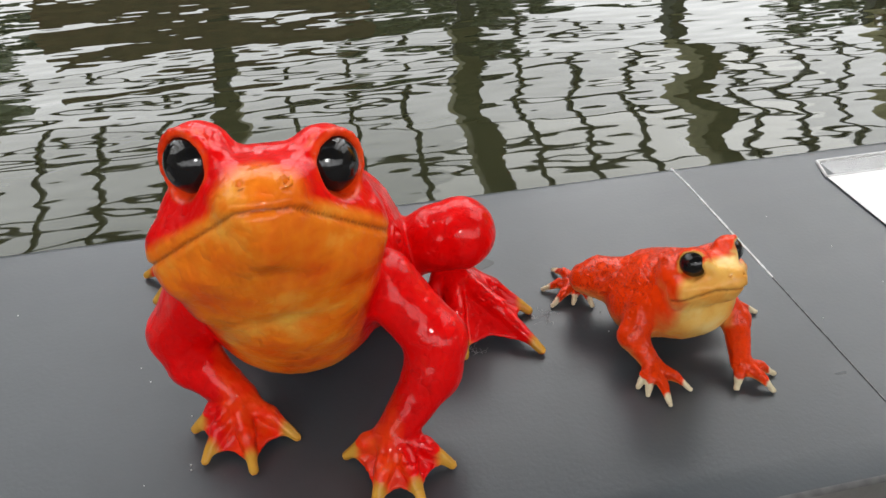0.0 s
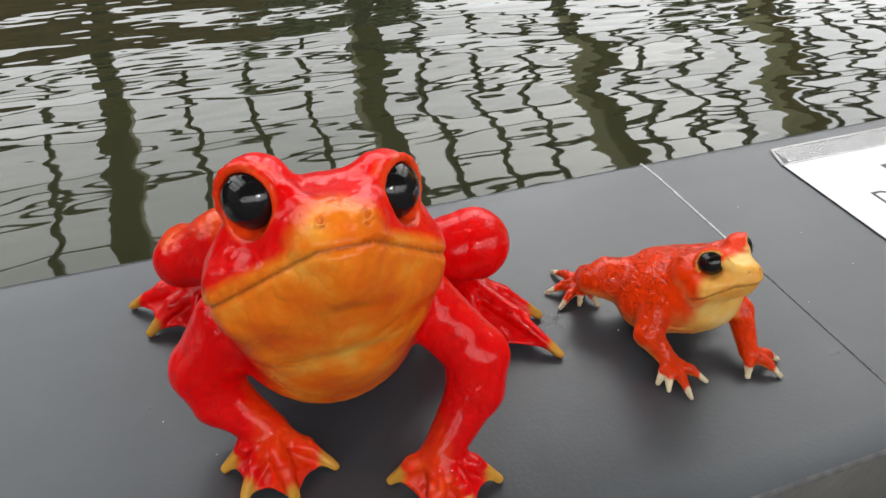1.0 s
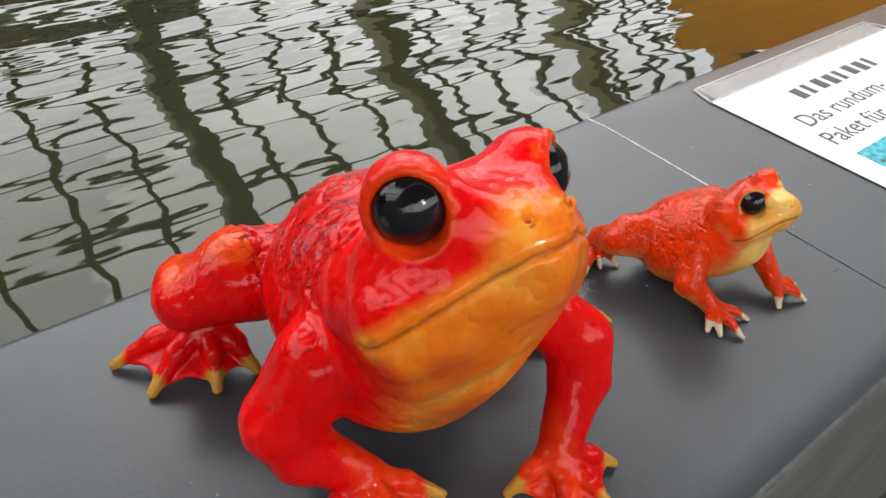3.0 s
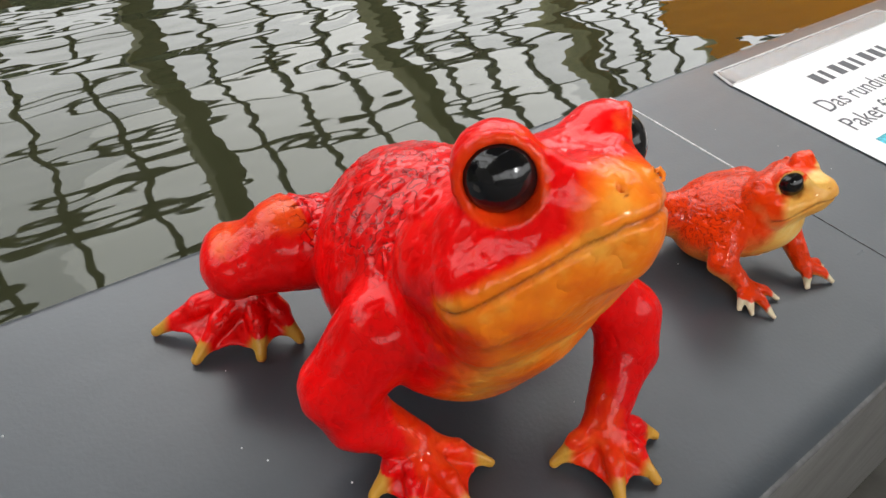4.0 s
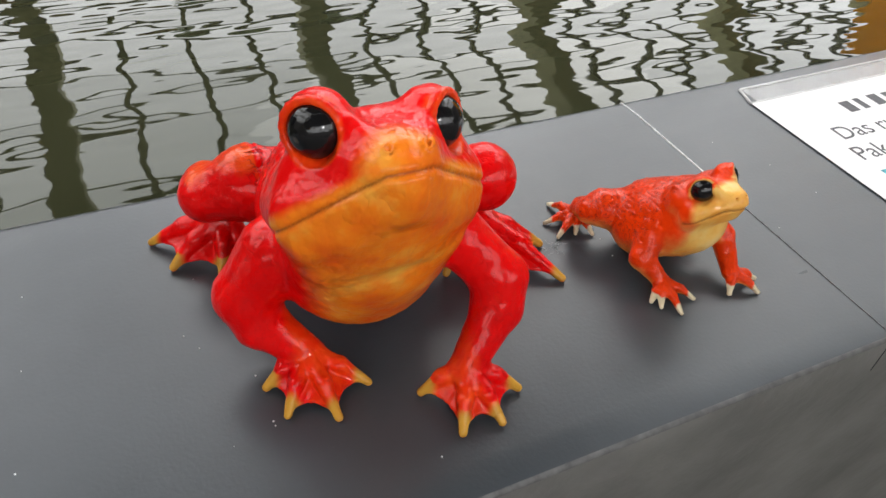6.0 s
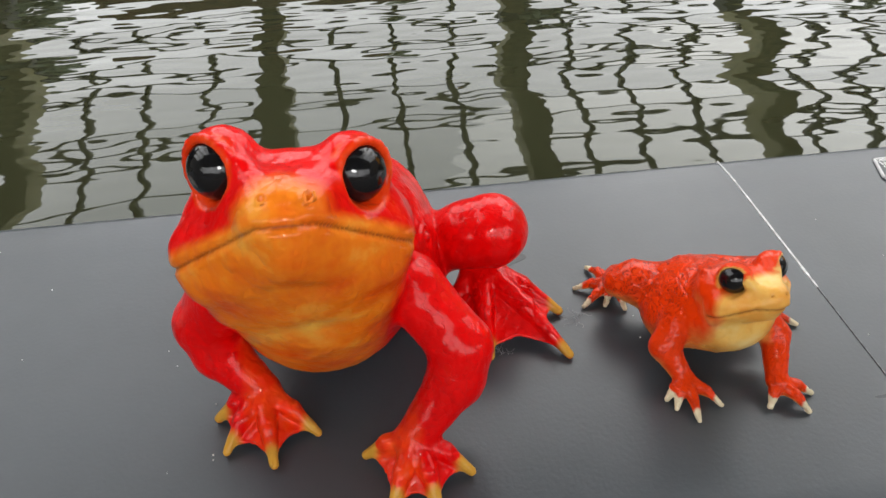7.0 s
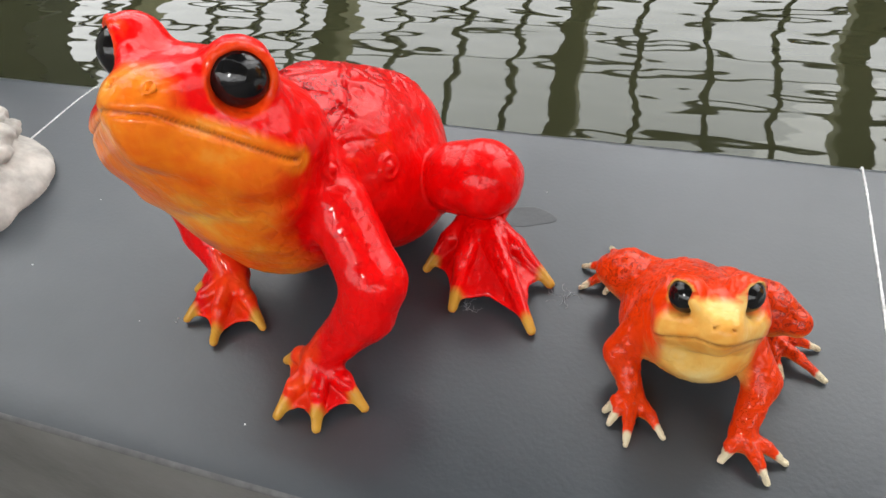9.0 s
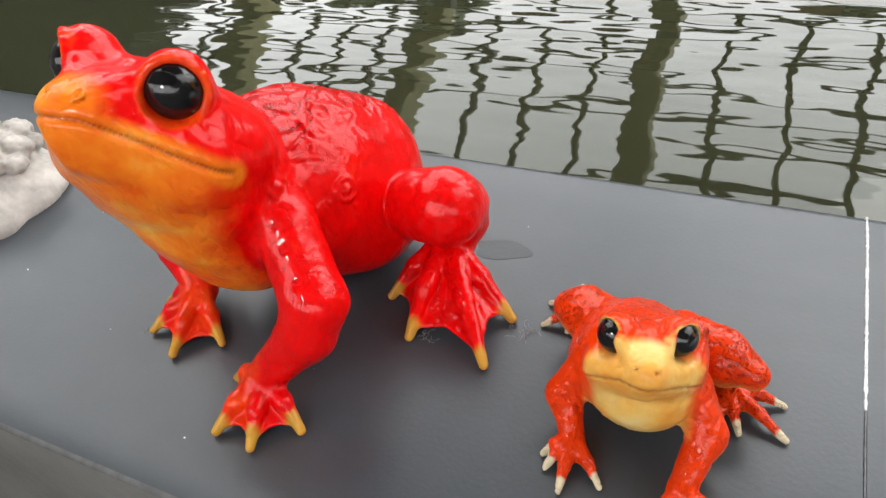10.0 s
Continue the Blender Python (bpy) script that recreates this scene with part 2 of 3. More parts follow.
# ---- glazed hall whose roof the water mirrors ----
EAVE_Y, EAVE_Z, PITCH, RIDGE_Y, BAY = 8.4, 3.28, math.atan(0.6), -0.6, 3.0
RAFTERS = [-1.047 + BAY * i for i in range(-4, 6)]
LENGTH = (EAVE_Y - RIDGE_Y) / math.cos(PITCH)
RIDGE_Z = EAVE_Z + (EAVE_Y - RIDGE_Y) * math.tan(PITCH)
roof = tagged(new("hall_roof"), "dark steel frame of a pitched glazed hall roof", "roof", kind="structure")
FALLS = [Matrix.Translation((0, EAVE_Y, EAVE_Z)) @ Matrix.Rotation(-PITCH, 4, "X"), Matrix.Translation((0, 2 * RIDGE_Y - EAVE_Y, EAVE_Z)) @ Matrix.Rotation(PITCH, 4, "X") @ Matrix.Rotation(math.pi, 4, "Z")]
X0, X1 = RAFTERS[0], RAFTERS[-1]
rafter_mesh = mesh_of("rafter", box(-0.15, 0.15, -LENGTH, 0, -0.36, 0, 0.01), RAFTER_PAINT)
bar_mesh = mesh_of("glazing_bar", box(-0.034, 0.034, -LENGTH, 0, -0.03, 0.05), STEEL)
purlin_mesh = mesh_of("purlin", box(X0, X1, -0.045, 0.045, 0.0, 0.045), STEEL)
for fall in FALLS:
    for x in RAFTERS:
        part("rafter", rafter_mesh, STEEL, roof).matrix_basis = fall @ Matrix.Translation((x if fall is FALLS[0] else -x, 0, 0))
    for i in range(int((X1 - X0) / 0.75 + 0.5) + 1):
        if i % 4:
            part("glazing_bar", bar_mesh, STEEL, roof).matrix_basis = fall @ Matrix.Translation(((X0 + i * 0.75) * (1 if fall is FALLS[0] else -1), 0, 0.002))
    for i in range(13):
        part("purlin", purlin_mesh, STEEL, roof).matrix_basis = fall @ Matrix.Translation((0 if fall is FALLS[0] else -X0 - X1, -0.70 - 0.80 * i, 0.052))
# Solid panels over part of the roof, added unseen to hold back sky light.
blocker = tagged(new("sky_blocker"), "pale unseen panels over the upper roof, added to block sky", "roof", kind="structure")
BLOCKER_AT = (EAVE_Y - 3.9) / math.cos(PITCH)
part("blocker_panel", box(-3.5, 4.5, -LENGTH, -BLOCKER_AT, 0.11, 0.16), WALL_PALE, blocker).matrix_basis = FALLS[0]
part("blocker_panel", box(-X1, -X0, -LENGTH, -LENGTH * 0.36, 0.11, 0.16), WALL_PALE, blocker).matrix_basis = FALLS[1]
side = tagged(new("hall_side"), "dark posts and rails of the hall side wall", "wall", kind="structure")
for x in RAFTERS:
    part("post", box(x - 0.1, x + 0.1, EAVE_Y, EAVE_Y + 0.2, -0.8, EAVE_Z, 0.01), STEEL, side)
for z in (0.3, 1.4, EAVE_Z - 0.1):
    part("rail", box(X0, X1, EAVE_Y + 0.02, EAVE_Y + 0.12, z, z + 0.1), STEEL, side)
# Rear and gable walls out of view, added to cut the low sky.
back = tagged(new("closing_walls"), "plain grey rear and gable walls, added unseen to cut low sky", "wall", kind="structure")
BACK_Y = 2 * RIDGE_Y - EAVE_Y
part("panel", box(X0 - 0.2, X1 + 0.2, BACK_Y - 0.3, BACK_Y, -0.8, EAVE_Z - 0.05), WALL_DULL, back)
for x in (X0 - 0.5, X1 + 0.3):
    bm = bmesh.new()
    outline = ((BACK_Y, -0.8), (EAVE_Y - 1.5, -0.8), (EAVE_Y - 1.5, EAVE_Z + 0.6), (RIDGE_Y, RIDGE_Z - 0.3), (BACK_Y, EAVE_Z - 0.3))
    ends = [[bm.verts.new((v, y, z)) for y, z in outline] for v in (x, x + 0.2)]
    for i in range(5):
        bm.faces.new((ends[0][i], ends[0][i - 4], ends[1][i - 4], ends[1][i]))
    bm.faces.new(ends[0]), bm.faces.new(ends[1][::-1])
    bmesh.ops.recalc_face_normals(bm, faces=bm.faces)
    part("panel", bm, WALL_DULL, back)
rng = random.Random(21)
ball = bmesh.new()
bmesh.ops.create_icosphere(ball, subdivisions=1, radius=1.0)
ball.verts.index_update()
ball_v, ball_f = [v.co.copy() for v in ball.verts], [[v.index for v in f.verts] for f in ball.faces]
ball.free()
leaf_v, leaf_f = [], []
for i in range(2600):
    x, h, r = rng.uniform(-14, 17), rng.random(), rng.uniform(0.14, 0.4)
    top = 3.3 + 0.7 * math.sin(x * 0.8) + 0.4 * math.sin(x * 2.3 + 1)
    place = Matrix.Translation((x, rng.uniform(10.2, 11.2), -0.7 + (top + 0.7) * h ** 0.8)) @ Matrix.Rotation(rng.uniform(0, 3), 4, "Z") @ Matrix.Rotation(rng.uniform(0, 3), 4, "X") @ Matrix.Diagonal((1.3 * r, 0.8 * r, 0.5 * r, 1))
    leaf_f += [[k + len(leaf_v) for k in f] for f in ball_f]
    leaf_v += [place @ v for v in ball_v]
shrubs = bpy.data.meshes.new("shrubbery")
shrubs.from_pydata(leaf_v, [], leaf_f)
shrubs.materials.append(HEDGE)
tagged(part("shrubbery", shrubs, HEDGE), "loose green shrubs outside the glazed hall", "shrubs", kind="stuff")
tagged(part("timber_screen", box(-2.6, 0.7, 7.4, 7.5, -0.8, 2.35, 0.01), BROWN), "brown timber screen beside the pond hall", "screen")


def upright_panel(outline, y0, y1):
    """A standing panel of the given outline in x and z."""
    bm = bmesh.new()
    ends = [[bm.verts.new((x, y, z)) for x, z in outline] for y in (y0, y1)]
    for i in range(len(outline)):
        bm.faces.new((ends[0][i - 1], ends[0][i], ends[1][i], ends[1][i - 1]))
    bm.faces.new(ends[0]), bm.faces.new(ends[1][::-1])
    bmesh.ops.recalc_face_normals(bm, faces=bm.faces)
    return bm


tagged(part("orange_banner", upright_panel(((7.0, -0.8), (7.0, 2.75), (8.5, 3.5), (13.5, 3.75), (13.5, -0.8)), 4.6, 4.63), ORANGE_PANEL), "plain orange banner wall beyond the pond", "banner")
tagged(part("black_stand", upright_panel(((-11.0, -0.8), (-4.4, -0.8), (-4.6, 1.7), (-5.9, 2.45), (-6.0, 4.2), (-11.0, 4.2)), 4.6, 5.2), BLACK_PANEL), "tall black clad stand beyond the pond", "stand")


# ---- statues ----
class Clay:
    """A solid grown from rounded limbs on a grid, then skinned with smooth quads. Centimetres."""

    def __init__(self, low, high, step):
        self.low, self.step = np.array(low, float), step
        self.count = np.ceil((np.array(high) - self.low) / step).astype(int) + 1
        self.field = np.full(self.count, 9.0, np.float32)

    def block(self, low, high):
        a = np.clip(np.floor((np.array(low) - self.low) / self.step).astype(int), 0, self.count)
        b = np.clip(np.ceil((np.array(high) - self.low) / self.step).astype(int) + 1, 0, self.count)
        s = tuple(slice(p, q) for p, q in zip(a, b))
        axes = [self.low[i] + self.step * np.arange(a[i], b[i]) for i in range(3)]
        return s, np.stack(np.meshgrid(*axes, indexing="ij"), -1).astype(np.float32)

    def blend(self, s, d, k, cut=False):
        f = self.field[s]
        if cut:
            h = np.clip(0.5 - 0.5 * (f + d) / k, 0, 1)
            self.field[s] = f * (1 - h) - d * h + k * h * (1 - h)
        else:
            h = np.clip(0.5 + 0.5 * (f - d) / k, 0, 1)
            self.field[s] = f * (1 - h) + d * h - k * h * (1 - h)

    def limb(self, a, b, ra, rb, k=0.5, cut=False):
        a, b = np.array(a, float), np.array(b, float)
        m = max(ra, rb) + k + 3 * self.step
        s, p = self.block(np.minimum(a, b) - m, np.maximum(a, b) + m)
        if p.size:
            ab = b - a
            t = np.clip(((p - a) @ ab) / max(1e-9, ab @ ab), 0, 1)
            self.blend(s, np.linalg.norm(p - a - t[..., None] * ab, axis=-1) - (ra + (rb - ra) * t), k, cut)

    def chain(self, points, k=0.5, cut=False):
        for (a, ra), (b, rb) in zip(points, points[1:]):
            self.limb(a, b, ra, rb, k, cut)

    def egg(self, c, axes, radii, k=0.5, cut=False):
        """An ellipsoid with its own three axes."""
        c, radii = np.array(c, float), np.array(radii, float)
        m = radii.max() + k + 3 * self.step
        s, p = self.block(c - m, c + m)
        if p.size:
            q = (p - c) @ np.array([Vector(a).normalized() for a in axes], float).T
            k0 = np.linalg.norm(q / radii, axis=-1)
            k1 = np.linalg.norm(q / radii ** 2, axis=-1)
            self.blend(s, k0 * (k0 - 1) / np.maximum(k1, 1e-6), k, cut)

    def sheet(self, a, b, c, thick, k=0.3):
        """A thin triangular web."""
        a, b, c = (np.array(v, float) for v in (a, b, c))
        m = thick + k + 2 * self.step
        s, p = self.block(np.minimum(np.minimum(a, b), c) - m, np.maximum(np.maximum(a, b), c) + m)
        if not p.size:
            return
        nrm = np.cross(b - a, c - a)
        nrm /= np.linalg.norm(nrm)
        d = np.abs((p - a) @ nrm)
        out, edge = np.full(d.shape, -9.0), np.full(d.shape, 99.0)
        for u, v in ((a, b), (b, c), (c, a)):
            w = np.cross(v - u, nrm)
            out = np.maximum(out, (p - u) @ (w / np.linalg.norm(w)))
            uv = v - u
            t = np.clip(((p - u) @ uv) / (uv @ uv), 0, 1)
            edge = np.minimum(edge, np.linalg.norm(p - u - t[..., None] * uv, axis=-1))
        self.blend(s, np.where(out <= 0, d, edge) - thick, k)

    def skin(self):
        """Surface nets: one vertex in each cell that the surface crosses."""
        f = self.field
        inside = f < 0
        n = np.array(f.shape) - 1
        corner = [(i, j, k) for i in (0, 1) for j in (0, 1) for k in (0, 1)]
        cut = lambda a, o: a[o[0]:o[0] + n[0], o[1]:o[1] + n[1], o[2]:o[2] + n[2]]
        total = sum(cut(inside, o).astype(np.int8) for o in corner)
        cells = np.argwhere((total > 0) & (total < 8))
        ids = np.full(n, -1, np.int64)
        ids[tuple(cells.T)] = np.arange(len(cells))
        val = np.stack([f[tuple((cells + o).T)] for o in corner], 1)
        place, hits = np.zeros((len(cells), 3)), np.zeros(len(cells))
        for i, a in enumerate(corner):
            for j, b in enumerate(corner):
                if i < j and sum(abs(p - q) for p, q in zip(a, b)) == 1:
                    on = (val[:, i] < 0) != (val[:, j] < 0)
                    t = val[on, i] / (val[on, i] - val[on, j])
                    place[on] += np.array(a) + t[:, None] * (np.array(b) - np.array(a))
                    hits[on] += 1
        verts = self.low + self.step * (cells + place / hits[:, None])
        quads = []
        for ax in range(3):
            u, v = [d for d in range(3) if d != ax]
            lo = [slice(1, n[d]) for d in range(3)]
            lo[ax] = slice(0, n[ax])
            hi = list(lo)
            hi[ax] = slice(1, n[ax] + 1)
            a, b = inside[tuple(lo)], inside[tuple(hi)]
            at = np.argwhere(a != b) + [0 if d == ax else 1 for d in range(3)]
            flip = inside[tuple(at.T)]
            eu, ev = np.eye(3, dtype=int)[u], np.eye(3, dtype=int)[v]
            q = np.stack([ids[tuple((at - i * eu - j * ev).T)] for i, j in ((1, 1), (0, 1), (0, 0), (1, 0))], 1)
            if ax == 1:
                flip = ~flip
            q[~flip] = q[~flip][:, ::-1]
            quads.append(q)
        q = np.concatenate(quads)
        return verts, q[(q >= 0).all(1)]


def near(p, a, b):
    """Distance of the points p from the segment a-b."""
    a, b = np.array(a, float), np.array(b, float)
    ab = b - a
    t = np.clip(((p - a) @ ab) / (ab @ ab), 0, 1)
    return np.linalg.norm(p - a - t[:, None] * ab, axis=1)


def smooth_step(x, a, b):
    t = np.clip((x - a) / (b - a), 0, 1)
    return t * t * (3 - 2 * t)


def statue(name, clay, paint, relief, mats, eyes, origin, label, category):
    """One mesh from the clay, with eyeballs pressed in. paint(verts, normals) gives belly, toe tip, vein and mouth
    crease shade masks.
    """
    v, q = clay.skin()
    e1, e2 = v[q[:, 2]] - v[q[:, 0]], v[q[:, 3]] - v[q[:, 1]]
    fn = np.cross(e1, e2)
    vn = np.zeros_like(v)
    for i in range(4):
        np.add.at(vn, q[:, i], fn)
    vn /= np.maximum(1e-9, np.linalg.norm(vn, axis=1))[:, None]
    v = v + vn * relief(v, vn)[:, None]
    bm = bmesh.new()
    for c, r, squash in eyes:
        made = bmesh.ops.create_icosphere(bm, subdivisions=4, radius=r)["verts"]
        bmesh.ops.transform(bm, matrix=Matrix.Translation(c), verts=made)
    bm.verts.index_update()
    ev = np.array([p.co for p in bm.verts]).reshape(-1, 3)
    ef = [[p.index + len(v) for p in f.verts] for f in bm.faces]
    bm.free()
    me = bpy.data.meshes.new(name)
    allv = np.concatenate([v, ev]) * 0.01 - np.array(origin)
    me.from_pydata(allv.tolist(), [], q.tolist() + ef)
    for m in mats:
        me.materials.append(m)
    me.polygons.foreach_set("material_index", [0] * len(q) + [1] * len(ef))
    me.polygons.foreach_set("use_smooth", [True] * len(me.polygons))
    me.update()
    masks = np.zeros((len(allv), 4), np.float32)
    masks[:len(v)] = np.clip(np.stack(paint(v, vn), 1), 0, 1)
    me.attributes.new("paint", "FLOAT_COLOR", "POINT").data.foreach_set("color", masks.ravel())
    ob = tagged(new(name, me), label, category)
    ob.location = origin
    return ob


def lumps(p, scale, seed=0.0):
    """Smooth noise at the points p, about -1 to 1."""
    return np.array([noise.noise(Vector((x * scale + seed, y * scale, z * scale))) for x, y, z in p])


def ring(clay, c, axis, radius, tube, k):
    """A rounded ring round an axis."""
    a = Vector(axis).normalized()
    u = a.orthogonal().normalized()
    w = a.cross(u)
    pts = [np.array(Vector(c) + radius * (u * math.cos(t) + w * math.sin(t))) for t in np.linspace(0, 2 * math.pi, 19)]
    for p, q in zip(pts, pts[1:]):
        clay.limb(p, q, tube, tube, k)


def button(clay, start, way, radius, tube):
    """A ringed gland where a line from outside first meets the clay."""
    p, way = np.array(start, float), np.array(Vector(way).normalized())
    at = lambda q: clay.field[tuple(np.clip(((q - clay.low) / clay.step).astype(int), 0, clay.count - 1))]
    for i in range(400):
        if at(p) < 0:
            break
        p = p + way * 0.05
    g = np.array([at(p + e) - at(p - e) for e in np.eye(3) * 0.4])
    ring(clay, p, g, radius, tube, 0.12)
    clay.egg(p, ((1, 0, 0), (0, 1, 0), (0, 0, 1)), (radius * 0.5,) * 3, 0.2)


def mouth_gap(p, centre, forward, up, level, droop, flat, reach):
    """Height over the mouth line, far away where there is no mouth."""
    d = p - np.array(centre)
    f, u = d @ np.array(forward), d @ np.array(up)
    return np.where(f > reach, u - level + droop * np.maximum(0, np.abs(d[:, 0]) - flat), 9.0)


def foot(clay, wrist, tips, r, tip_r, web, k):
    """Toes that run from the wrist to their tips on the board, with webs between neighbours."""
    w = np.array(wrist, float)
    for t in tips:
        t = np.array(t, float)
        mid = w * 0.45 + t * 0.55 + np.array((0, 0, r * 0.5))
        clay.chain([(w, r), (mid, r * 0.62), (t, tip_r)], k)
    for a, b in zip(tips, tips[1:]):
        a, b = np.array(a, float), np.array(b, float)
        m = (a + b) / 2
        clay.sheet(w, w + (a - w) * web, w + (m - w) * (web - 0.12), tip_r * 0.4, k * 0.6)
        clay.sheet(w, w + (m - w) * (web - 0.12), w + (b - w) * web, tip_r * 0.4, k * 0.6)


def big_frog():
    c = Clay((-12, 1.5, -0.4), (13, 24.5, 17.4), 0.105)
    # trunk
    c.chain([((-0.7, 11.8, 6.4), 4.35), ((0.0, 14.6, 5.6), 4.55), ((1.0, 17.4, 4.7), 4.0)], 1.2)
    c.limb((-0.6, 11.2, 8.6), (-0.4, 14.2, 7.6), 2.6, 1.9, 1.2)
    c.egg((2.4, 16.0, 3.3), ((1, 0, 0), (0, 1, 0), (0, 0, 1)), (3.3, 3.8, 2.9), 1.0)
    c.egg((0.4, 18.2, 6.2), ((1, 0.2, 0), (-0.2, 1, -0.3), (0, 0.3, 1)), (2.0, 1.8, 1.3), 0.8)
    # head: a flat wedge, upper over lower jaw
    H = lambda x, f, u: np.array((-0.6, 8.4, 12.8)) + x * np.array((1.0, 0, 0)) + f * np.array((0, -0.83, 0.55)) + u * np.array((0, 0.55, 0.83))
    J = ((1, 0, 0), (0, -0.83, 0.55), (0, 0.55, 0.83))
    c.egg(H(-0.25, -1.7, -1.0), J, (4.4, 3.3, 2.7), 1.0)
    c.egg(H(-0.1, -3.3, -3.4), J, (3.8, 2.9, 2.8), 1.2)
    c.sheet(H(-0.2, -0.2, -2.9), H(-2.9, -1.0, -3.2), H(2.3, -1.2, -3.2), 0.95, 1.3)
    c.sheet(H(-0.2, 2.65, -1.4), H(-3.5, 0.25, -2.1), H(2.8, 0.05, -2.1), 0.85, 1.0)
    c.sheet(H(-0.2, 3.3, -0.5), H(-3.7, 0.4, -0.95), H(3.0, 0.1, -0.95), 0.90, 0.9)
    c.egg(H(-0.3, -0.8, -2.0), J, (3.5, 2.6, 1.7), 1.0)
    c.sheet(H(-0.2, 2.4, 0.1), H(-2.9, 0.1, 0.3), H(2.4, -0.1, 0.3), 0.95, 0.8)
    c.sheet(H(-0.75, 3.05, 0.1), H(-2.5, 0.6, 1.0), H(2.1, 0.4, 0.9), 0.72, 0.7)
    c.sheet(H(0.5, 3.0, 0.1), H(-0.75, 3.05, 0.1), H(2.1, 0.4, 0.9), 0.72, 0.6)
    c.sheet(H(-0.1, 2.9, 0.3), H(-1.7, 0.9, 1.45), H(1.5, 0.8, 1.35), 0.6, 0.6)
    c.limb(H(-1.8, 0.2, 1.4), H(1.6, 0.1, 1.3), 0.8, 0.8, 0.6)
    # arms
    left = (-4.1, 9.7, 1.4)
    c.chain([((-4.6, 11.4, 6.8), 1.75), ((-6.2, 11.7, 4.3), 1.5), ((-5.9, 11.1, 2.9), 1.22), (left, 0.85)], 0.5)
    foot(c, left, [(-6.35, 9.2, 0.25), (-5.8, 7.25, 0.25), (-3.6, 6.25, 0.25), (-1.65, 7.7, 0.25)], 0.60, 0.22, 0.88, 0.3)
    right = (2.8, 5.9, 1.6)
    c.chain([((3.2, 9.6, 7.4), 1.4), ((5.15, 7.85, 5.0), 1.34), ((4.85, 7.15, 3.8), 1.2), (right, 0.85)], 0.5)
    foot(c, right, [(0.55, 6.15, 0.25), (1.5, 3.3, 0.25), (3.5, 3.15, 0.25), (5.15, 4.65, 0.25)], 0.60, 0.22, 0.88, 0.3)
    # hind legs
    c.chain([((2.6, 18.0, 3.6), 2.0), ((5.0, 16.4, 3.7), 1.6), ((6.7, 15.4, 4.95), 1.75), ((7.85, 15.2, 5.2), 1.95)], 0.3)
    c.chain([((8.3, 16.1, 4.8), 1.35), ((8.2, 16.5, 3.5), 1.1), ((7.7, 16.2, 1.6), 0.8)], 0.35)
    foot(c, (7.3, 15.9, 2.4), [(5.1, 13.35, 0.25), (7.2, 11.05, 0.25), (11.25, 10.6, 0.25), (11.5, 13.7, 0.25)], 0.74, 0.24, 0.90, 0.3)
    c.chain([((-1.8, 18.6, 4.4), 2.2), ((-4.4, 19.0, 5.2), 2.0), ((-6.7, 19.6, 4.5), 1.45)], 0.5)
    c.chain([((-6.4, 20.6, 4.6), 1.25), ((-6.4, 20.9, 3.4), 1.1), ((-6.2, 20.6, 1.6), 0.8)], 0.6)
    foot(c, (-5.8, 20.3, 2.3), [(-4.85, 17.85, 0.25), (-6.8, 17.85, 0.25), (-9.3, 19.3, 0.25), (-10.15, 21.9, 0.25)], 0.74, 0.24, 0.90, 0.3)
    # eyes in ringed sockets, and the brow ridges
    EL, ER = (-2.96, 8.39, 14.85), (1.5, 8.26, 14.3)
    for e, side in ((EL, -1), (ER, 1)):
        e = np.array(e)
        out = np.array((side * 0.64, -0.73, 0.22))
        c.egg(e + (-side * 0.1, 0.2, 0.04), ((1, 0, 0), (0, 1, 0), (0, 0, 1)), (1.28, 1.32, 1.28), 0.45)
        c.limb(e + (-side * 0.9, -0.9, 0.45), H(side * 0.75, 3.0, 0.45), 0.35, 0.3, 0.5)
        c.limb(e + out * 0.55, e + out * 1.5, 1.05, 1.3, 0.05, True)
        ring(c, e + out * 0.45, out, 1.15, 0.165, 0.1)
    # ear disc and two glands on the flank
    button(c, (-7.7, 5.8, 17.4), (0.503, 0.615, -0.607), 0.55, 0.08)
    button(c, (8.1, 2.4, 15.7), (-0.444, 0.676, -0.588), 0.5, 0.08)
    button(c, (9.4, 3.0, 15.5), (-0.37, 0.71, -0.599), 0.5, 0.08)
    # nostrils
    for x in (-0.75, 0.7):
        ring(c, H(x, 3.75, 0.55), (0.0, -0.55, 0.83), 0.17, 0.07, 0.08)
        c.limb(H(x, 3.8, 0.9), H(x, 3.7, 0.35), 0.10, 0.10, 0.05, True)
    def relief(p, n):
        gap = mouth_gap(p, *MOUTH)
        lipped = -0.11 * np.exp(-(gap / 0.10) ** 2) + 0.03 * np.exp(-((gap - 0.32) / 0.2) ** 2) + 0.03 * np.exp(-((gap + 0.3) / 0.2) ** 2)
        back = smooth_step(n[:, 2], 0.25, 0.7) * smooth_step(p[:, 1], 10.5, 13) * (p[:, 2] > 3.5) * smooth_step(4.2 - np.abs(p[:, 0] + 0.5), 0, 0.8)
        ridge = 1 - np.abs(lumps(p, 0.55)) * 2.2
        skin = 0.03 * lumps(p, 0.9, 7.0) + 0.026 * lumps(p * np.array((1, 1, 0.3)), 2.6, 3.0)
        return lipped + skin + back * (0.10 * np.maximum(0, ridge) ** 2 + 0.04 * lumps(p, 1.4) - 0.16 * np.exp(-(lumps(p * np.array((1.3, 0.8, 1)), 0.42, 4.0) / 0.035) ** 2) - 0.10 * np.exp(-(lumps(p * np.array((1.0, 1.3, 1)), 0.7, 14.0) / 0.05) ** 2))

